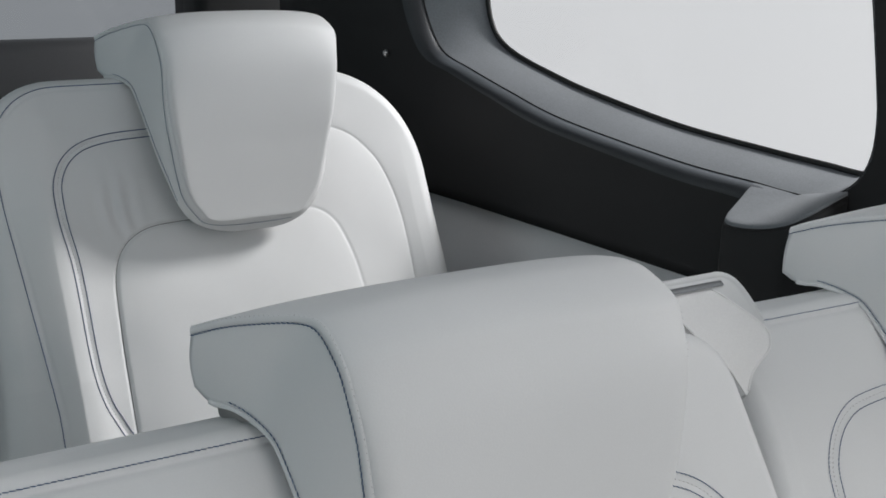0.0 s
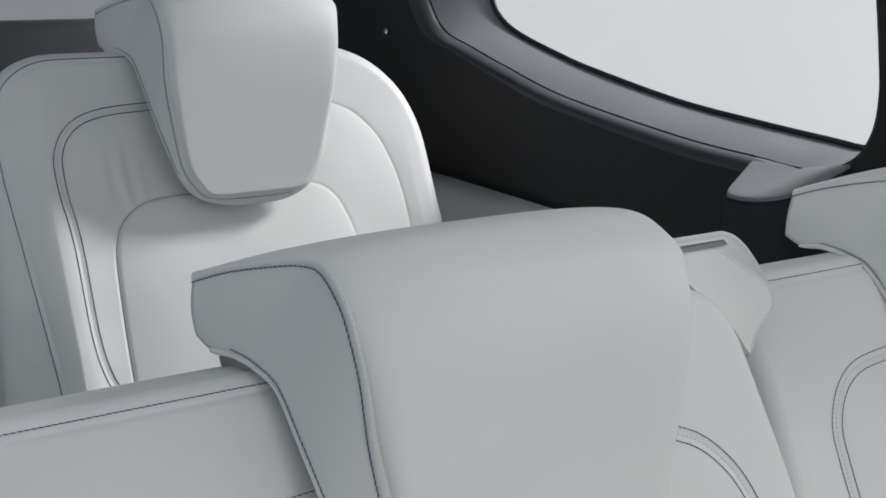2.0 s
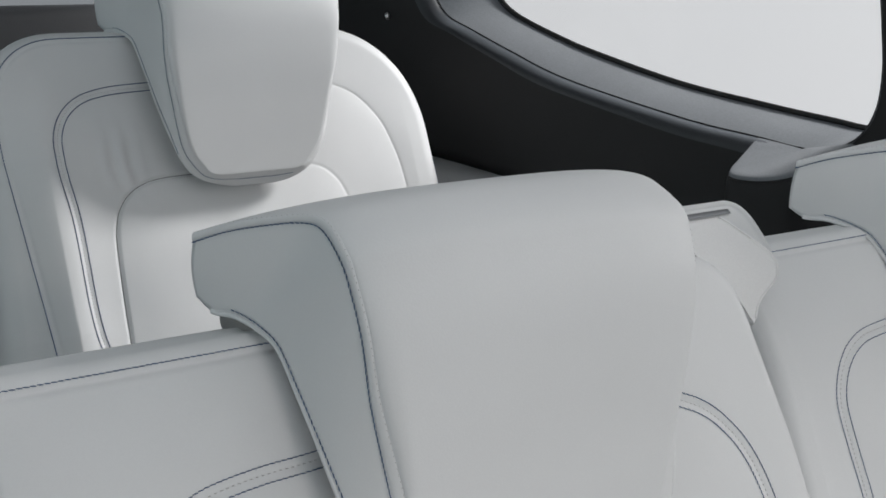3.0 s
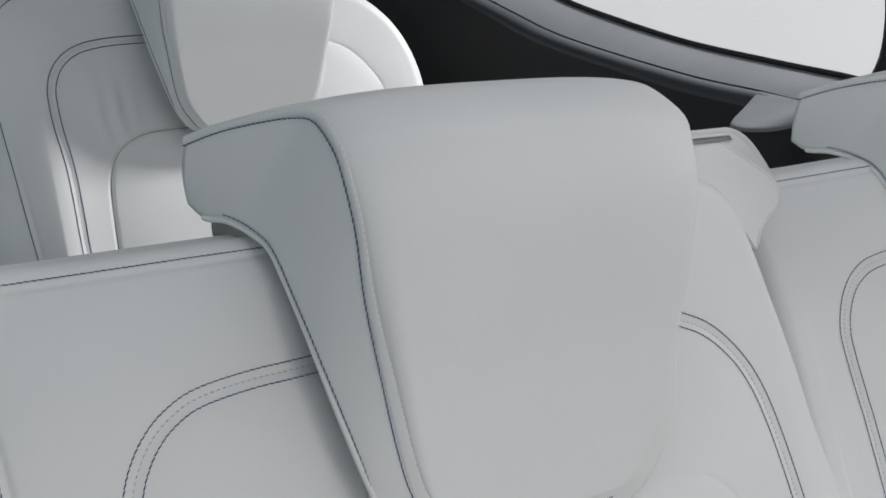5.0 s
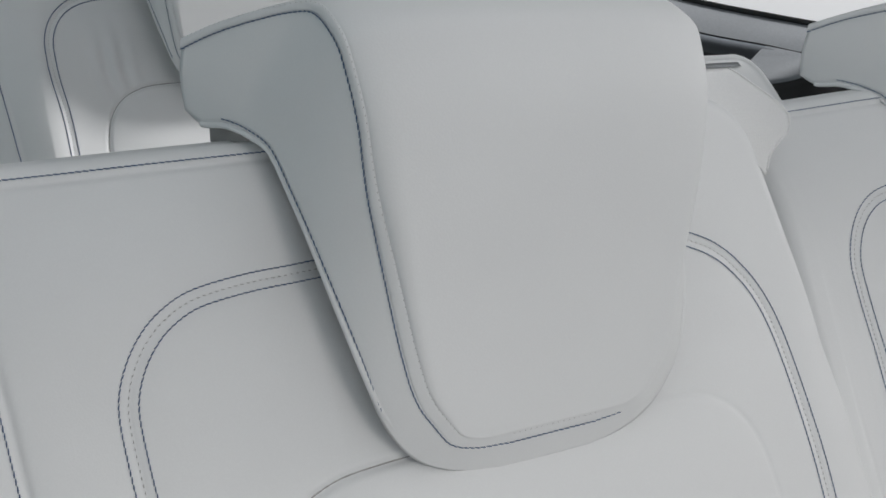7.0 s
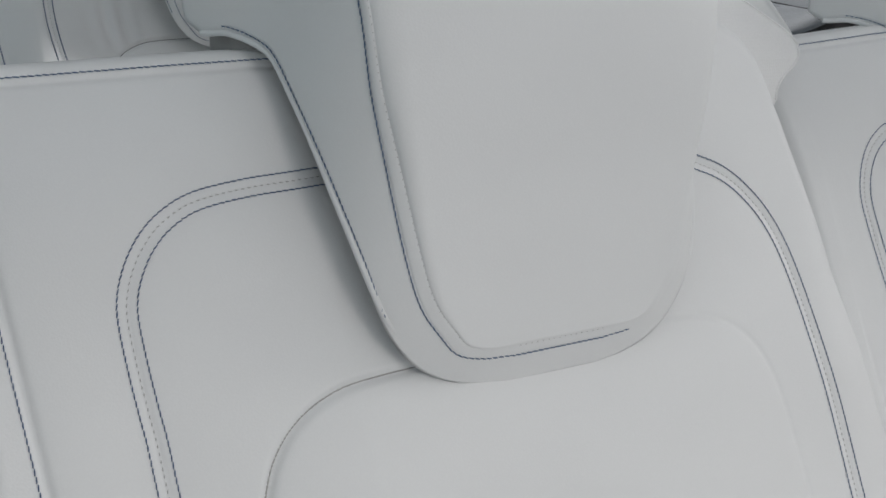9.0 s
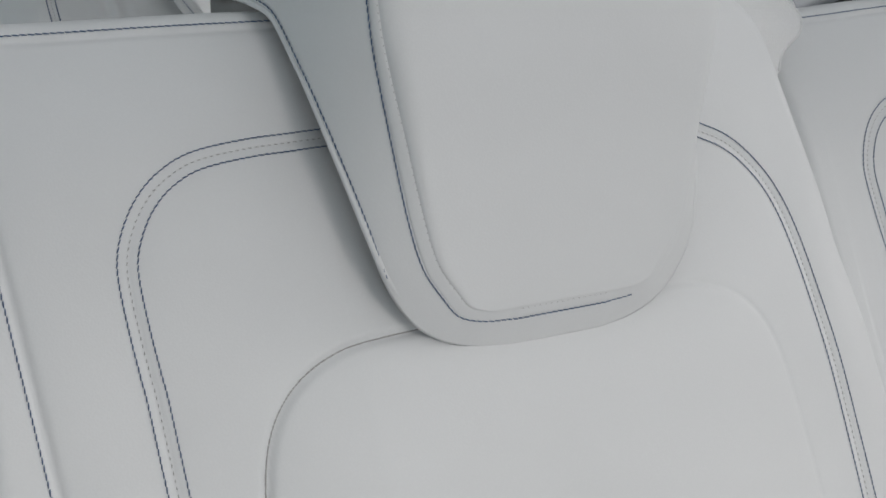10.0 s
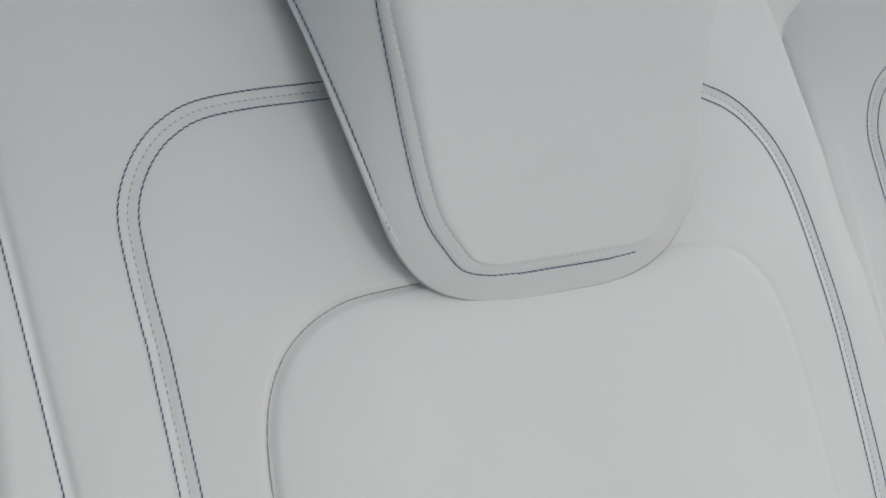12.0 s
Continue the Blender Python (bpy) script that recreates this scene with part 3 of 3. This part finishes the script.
def seat_belt():
    """The webbing comes out of the guide's slot, lies over its face and dips into the gap between the seats."""
    right = spline([(0.6260, 1.0728), (0.632, 1.0685), (0.6403, 1.0614), (0.651, 1.052), (0.6580, 1.0440), (0.6585, 1.0385), (0.6535, 1.0300), (0.643, 1.0235), (0.634, 1.0160), (0.629, 1.006)], 36)
    left = spline([(0.574, 1.0728), (0.580, 1.064), (0.5875, 1.0518), (0.596, 1.042), (0.605, 1.0336), (0.615, 1.021), (0.6235, 1.008), (0.627, 1.003)], 36)
    cols, rows = 16, []
    for k in range(36):
        rows.append([guide_face(x, z, 0.0024) for x, z in zip(np.linspace(left[k, 0], right[k, 0], cols), np.linspace(left[k, 1], right[k, 1], cols))])
    for back, drop in ((0.003, 0.0035), (0.009, 0.008), (0.018, 0.012), (0.034, 0.018)):
        rows.append([p + np.array([0, back, -drop]) for p in rows[35]])
    n = len(rows)
    verts = [v for r in rows for v in r] + [v + np.array([0, 0.0013, -0.0005]) for r in rows for v in r]
    m = n * cols
    rim = list(range(cols)) + [i * cols + cols - 1 for i in range(1, n)] + [(n - 1) * cols + k for k in range(cols - 2, -1, -1)] + [i * cols for i in range(n - 2, 0, -1)]
    faces = grid_faces(n, cols) + [f[::-1] for f in grid_faces(n, cols, m)]
    faces += [(rim[k], rim[(k + 1) % len(rim)], rim[(k + 1) % len(rim)] + m, rim[k] + m) for k in range(len(rim))]
    ob = thing("seat_belt", guide_face(0.62, 1.04), "pale grey woven seat belt over the seat's shoulder", "seat belt")
    part("webbing", verts, faces, WEBBING, ob)
    for line in (right, ):
        part("selvedge", *tube([guide_face(x - 0.0006, z, 0.0024) for x, z in line], 0.0009, 6), WEBBING, ob)


belt_guide()
seat_belt()

# ---- the cabin's right side: tapers in towards the tail ----
TAPER = radians(15)
ALONG = np.array([-math.sin(TAPER), math.cos(TAPER), 0])
INWARD = -np.array([math.cos(TAPER), math.sin(TAPER), 0])
CORNER = np.array([1.072, 0.986, 0.0])


def on_wall(a, z, inward=0.0):
    return CORNER + a * ALONG + inward * INWARD + np.array([0, 0, z])


GLASS_EDGE = [(0.470, 1.63), (0.468, 1.34), (0.464, 1.262), (0.455, 1.222), (0.438, 1.197), (0.405, 1.177), (0.340, 1.153), (0.278, 1.134), (0.146, 1.102), (0.026, 1.083),
              (-0.060, 1.0715), (-0.106, 1.066), (-0.123, 1.078), (-0.130, 1.105), (-0.131, 1.14), (-0.125, 1.20), (-0.116, 1.264), (-0.103, 1.35), (-0.083, 1.63)]
SEAM_EDGE = [(0.565, 1.63), (0.543, 1.34), (0.524, 1.255), (0.504, 1.208), (0.481, 1.181), (0.439, 1.164), (0.368, 1.137), (0.273, 1.105), (0.101, 1.069), (-0.002, 1.055),
             (-0.049, 1.048), (-0.086, 1.0475), (-0.120, 1.0640), (-0.138, 1.095), (-0.1425, 1.135), (-0.1385, 1.181), (-0.1275, 1.2656), (-0.115, 1.35), (-0.097, 1.63)]


def side_window():
    """The quarter window: a suede reveal from the pane to a seam, a rounded lip, and the rubber round the pane."""
    n = 160
    g, s = spline(GLASS_EDGE, n), spline(SEAM_EDGE, n)
    ob = thing("window_1", on_wall(0.2, 1.0), "side window with a grey suede reveal and black seal", "window", kind="structure")
    outward = s - g
    outward /= np.linalg.norm(outward, axis=1)[:, None]
    low = np.clip((s[:, 0] + 0.09) / 0.05, 0, 1)
    rows = []
    for k in np.linspace(0, 1, 14):
        c = g + (s - g) * k
        rows.append([on_wall(a, z, -0.07 + 0.07 * k ** 0.9 + 0.004 * math.sin(math.pi * k)) for a, z in c])
    verts = [v for r in rows for v in r]
    part("reveal", verts, grid_faces(14, n), SUEDE, ob, "grey suede window reveal")
    rows = []
    for k in np.linspace(-0.12, 1, 16):
        a = max(k, 0) * math.pi / 2
        size = 0.019 * low + 0.002
        c = s + outward * (0.0012 + size * (1 - math.cos(a)))[:, None]
        rows.append([on_wall(c[i, 0], c[i, 1], size[i] * math.sin(a) - (0.003 if k < 0 else 0)) for i in range(n)])
    part("seam", *tube([on_wall(a, z, 0.0004) for a, z in s], 0.0009, 6), RUBBER, ob, "dark seam along the reveal")
    part("lip", [v for r in rows for v in r], grid_faces(16, n), LIP, ob, "rounded black lip")
    inner = g + outward * -0.002
    part("seal", *tube([on_wall(a, z, -0.066) for a, z in inner], 0.0036, 8), RUBBER, ob, "black rubber seal")
    ring = [on_wall(a, z, -0.070) for a, z in g]
    centre = on_wall(0.17, 1.3, -0.070)
    pane = part("pane", ring + [centre], [(i, i + 1, n) for i in range(n - 1)] + [(n - 1, 0, n)], GLASS, ob, smooth=False)
    pane.visible_shadow = False
    return g, s


g_line, s_line = side_window()


def side_wall():
    """The wall round the quarter window, as one sheet with a thickness, open where the window is; a door in front of it."""
    low = np.clip((s_line[:, 0] + 0.09) / 0.05, 0, 1)
    outward = s_line - g_line
    outward /= np.linalg.norm(outward, axis=1)[:, None]
    size = 0.019 * low + 0.002
    hole = s_line + outward * (size + 0.0010)[:, None]
    n = len(hole)
    target = spline([(0.80, 1.64), (0.80, 1.15), (0.72, 1.0), (0.497, 0.986), (0.30, 0.9635), (0.15, 0.9445), (0.0, 0.925), (-0.12, 0.91), (-0.165, 1.0), (-0.165, 1.25), (-0.165, 1.64)], n)
    verts, steps = [], 12
    for k in np.linspace(0, 1, steps) ** 1.5:
        for i in range(n):
            a, z = hole[i] * (1 - k) + target[i] * k
            verts.append(on_wall(a, z, size[i] - 0.0006 + 0.004 * k))
    faces = grid_faces(steps, n)
    base = len(verts)
    for i in range(n):
        verts.append(on_wall(*target[i], -0.03))
    faces += [((steps - 1) * n + i, (steps - 1) * n + i + 1, base + i + 1, base + i) for i in range(n - 1)]
    tagged(part("wall_right", verts, faces, BLACK), "black side wall of the car cabin", "wall", kind="structure")

    def slab(name, a0, a1, z0, z1, label):
        v, f = block(a0, a1, -0.09, 0.006, z0, z1, 0.004)
        tagged(part(name, [on_wall(p[0], p[2], p[1]) for p in v], f, BLACK), label, "wall", kind="structure")
    slab("wall_right_rail", -1.6, 0.85, 1.635, 1.716, "black roof rail over the side windows")
    slab("wall_right_door", -1.6, -0.166, 0.0, 1.0, "black door lining under the door window")
    # Added post, out of view: keeps the side lamp off the front seats.
    slab("wall_right_light_block", -0.66, -0.36, 0.99, 1.64, "unseen black post that blocks side light")
    # the paler trim below it down to the floor
    rows = []
    for z, inn in ((1.0, -0.05), (0.985, -0.012), (0.96, -0.006), (0.90, -0.002), (0.70, 0.004), (0.40, 0.006), (0.0, 0.006)):
        rows.append([on_wall(a, z, inn) for a in np.linspace(0.9, -0.3, 40)])
    tagged(part("trim", [v for r in rows for v in r], grid_faces(len(rows), 40), PANEL), "grey lower side trim along the cabin wall", "side trim", kind="structure")


side_wall()


def pillar_ledge():
    """The belt housing that juts out under the window's front corner: a suede top over a black box."""
    ob = thing("belt_housing", on_wall(-0.05, 0.0, 0.04), "black belt housing with a grey suede top below the window", "trim box")
    rim = spline([(-0.003, 0.0, 1.055), (-0.004, 0.016, 1.0495), (-0.0055, 0.035, 1.042), (-0.0075, 0.055, 1.035), (-0.010, 0.074, 1.0285), (-0.018, 0.0845, 1.0245),
                  (-0.039, 0.087, 1.0235), (-0.066, 0.086, 1.0265), (-0.088, 0.080, 1.0330), (-0.104, 0.060, 1.043), (-0.112, 0.030, 1.052), (-0.116, 0.0, 1.058)], 90)
    hub = np.array([-0.058, 0.0, 1.047])
    rows = []
    for k in (0.0, 0.25, 0.5, 0.75, 0.92, 1.0):
        rows.append([on_wall(*(lambda c: (c[0], c[2], c[1]))(hub * (1 - k) + r * k)) for r in rim])
    for drop, out in ((0.0008, 0.0012), (0.0025, 0.0022), (0.0048, 0.0026)):
        rows.append([on_wall(r[0] + (r[0] - hub[0]) * out * 9, r[2] - drop, r[1] + out) for r in rim])
    part("top", [v for r in rows for v in r], grid_faces(len(rows), 90), SUEDE, ob, "grey suede top")
    part("seam", *tube([on_wall(r[0] + (r[0] - hub[0]) * 0.020, r[2] - 0.0052, r[1] + 0.0022) for r in rim], 0.0011, 6), RUBBER, ob)
    rows = []
    for drop, out in ((0.0056, 0.0020), (0.0064, 0.0040), (0.012, 0.006), (0.05, 0.008), (0.2, 0.008), (1.0, 0.006)):
        rows.append([on_wall(r[0] + (r[0] - hub[0]) * out * 9, max(r[2] - drop, 0.0), r[1] + out) for r in rim])
    part("housing", [v for r in rows for v in r], grid_faces(len(rows), 90), BLACK, ob)


pillar_ledge()


def coat_hook():
    c = np.array([0.897, 1.533, 1.179])
    bm = bmesh.new()
    bmesh.ops.create_uvsphere(bm, u_segments=16, v_segments=10, radius=0.0055)
    for v in bm.verts:
        v.co = Vector(c + np.array(v.co) * np.array([0.7, 0.7, 1.0]))
    verts, faces = [v.co[:] for v in bm.verts], [[v.index for v in f.verts] for f in bm.faces]
    bm.free()
    tagged(part("trim_button", verts, faces, STEEL), "small dull metal button on the black pillar", "button")


coat_hook()


# ---- the rest of the shell ----
def shell():
    # Unseen floor, kept pale and warm for the light it throws up.
    v, f = block(-0.75, 1.6, -1.7, 2.3, -0.05, 0.0)
    tagged(part("floor", v, f, CARPET, smooth=False), "grey carpeted cabin floor", "floor", kind="structure")
    # tail: pillar, glass and the trim below it
    v, f = block(0.775, 1.05, 1.93, 2.05, 0.9, 1.74, 0.02)
    tagged(part("wall_tail_pillar", v, f, BLACK), "black tail pillar of the cabin", "pillar", kind="structure")
    v, f = block(-0.6, 1.0, 1.955, 2.05, 0.0, 1.10, 0.02)
    tagged(part("wall_tail", v, f, BLACK), "black lower tailgate lining", "wall", kind="structure")
    v, f = block(-0.6, 0.785, 1.945, 2.03, 1.09, 1.188, 0.02)
    tagged(part("trim_tailgate", v, f, BASE), "grey tailgate trim under the rear glass", "trim", kind="structure")
    pane = part("window_2", [(-0.5, 2.0, 1.17), (0.79, 2.0, 1.17), (0.79, 1.96, 1.72), (-0.5, 1.96, 1.72)], [(0, 1, 2, 3)], DARK_GLASS, smooth=False)
    pane.visible_shadow = False
    tagged(pane, "rear window of the car", "window", kind="structure")
    # left side with its long window, out of view; the wall is pale to bounce light
    v, f = block(-0.62, -0.52, -1.6, 2.0, 0.0, 1.08, 0.02)
    tagged(part("wall_left", v, f, LINING), "pale left side wall of the cabin", "wall", kind="structure")
    v, f = block(-0.62, -0.50, 0.35, 0.5, 0.98, 1.73, 0.02)
    tagged(part("wall_left_pillar", v, f, BLACK), "black left door pillar", "pillar", kind="structure")
    # Both left panes are added as colour filters for the incoming light.
    pane = part("window_3", [(-0.57, 0.49, 1.07), (-0.57, 1.99, 1.07), (-0.57, 1.99, 1.73), (-0.57, 0.49, 1.73)], [(0, 1, 2, 3)], TINTED, smooth=False)
    tagged(pane, "unseen left rear pane, tinted to cool the light", "window", kind="structure")
    pane = part("window_4", [(-0.57, -1.59, 1.07), (-0.57, 0.36, 1.07), (-0.57, 0.36, 1.73), (-0.57, -1.59, 1.73)], [(0, 1, 2, 3)], GREEN_GLASS, smooth=False)
    tagged(pane, "unseen left front pane, green-tinted to cool the light", "window", kind="structure")
    # front end under the windscreen, out of view and pale to bounce light
    v, f = block(-0.62, 1.6, -1.7, -1.45, 0.0, 0.95, 0.03)
    tagged(part("wall_front", v, f, LINING), "pale dashboard wall under the windscreen", "wall", kind="structure")
    # roof lining, out of view; openings and strips are placed to steer the lamps' light
    for name, r in (("ceiling", (-0.62, 1.5, 1.12, 2.05)), ("ceiling_front", (-0.62, 1.5, -1.3, 0.0)), ("ceiling_left", (-0.62, 0.0, 0.0, 1.12)), ("ceiling_middle", (0.0, 1.5, 0.50, 0.62)),
                    ("ceiling_right", (0.95, 1.5, 0.0, 0.50))):
        v, f = block(*r, 1.72, 1.80, 0.02)
        tagged(part(name, v, f, LINING), "unseen pale roof lining with openings for added lamps", "ceiling", kind="structure")


shell()


def studio_wall():
    """A white wall beyond the cabin's right side; its even brightness is its own glow."""
    mat = bpy.data.materials.new("glowing_backdrop")
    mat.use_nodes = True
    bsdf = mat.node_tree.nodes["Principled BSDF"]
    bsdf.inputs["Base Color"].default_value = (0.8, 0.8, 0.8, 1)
    # Emission stands in for lamps on the wall and also lights the cabin.
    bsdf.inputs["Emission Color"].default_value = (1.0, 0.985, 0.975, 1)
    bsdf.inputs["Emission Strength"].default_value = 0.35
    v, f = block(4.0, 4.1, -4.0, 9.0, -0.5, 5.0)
    tagged(part("backdrop", v, f, mat, smooth=False), "plain white self-glowing backdrop outside the car window", "backdrop", kind="structure")


studio_wall()
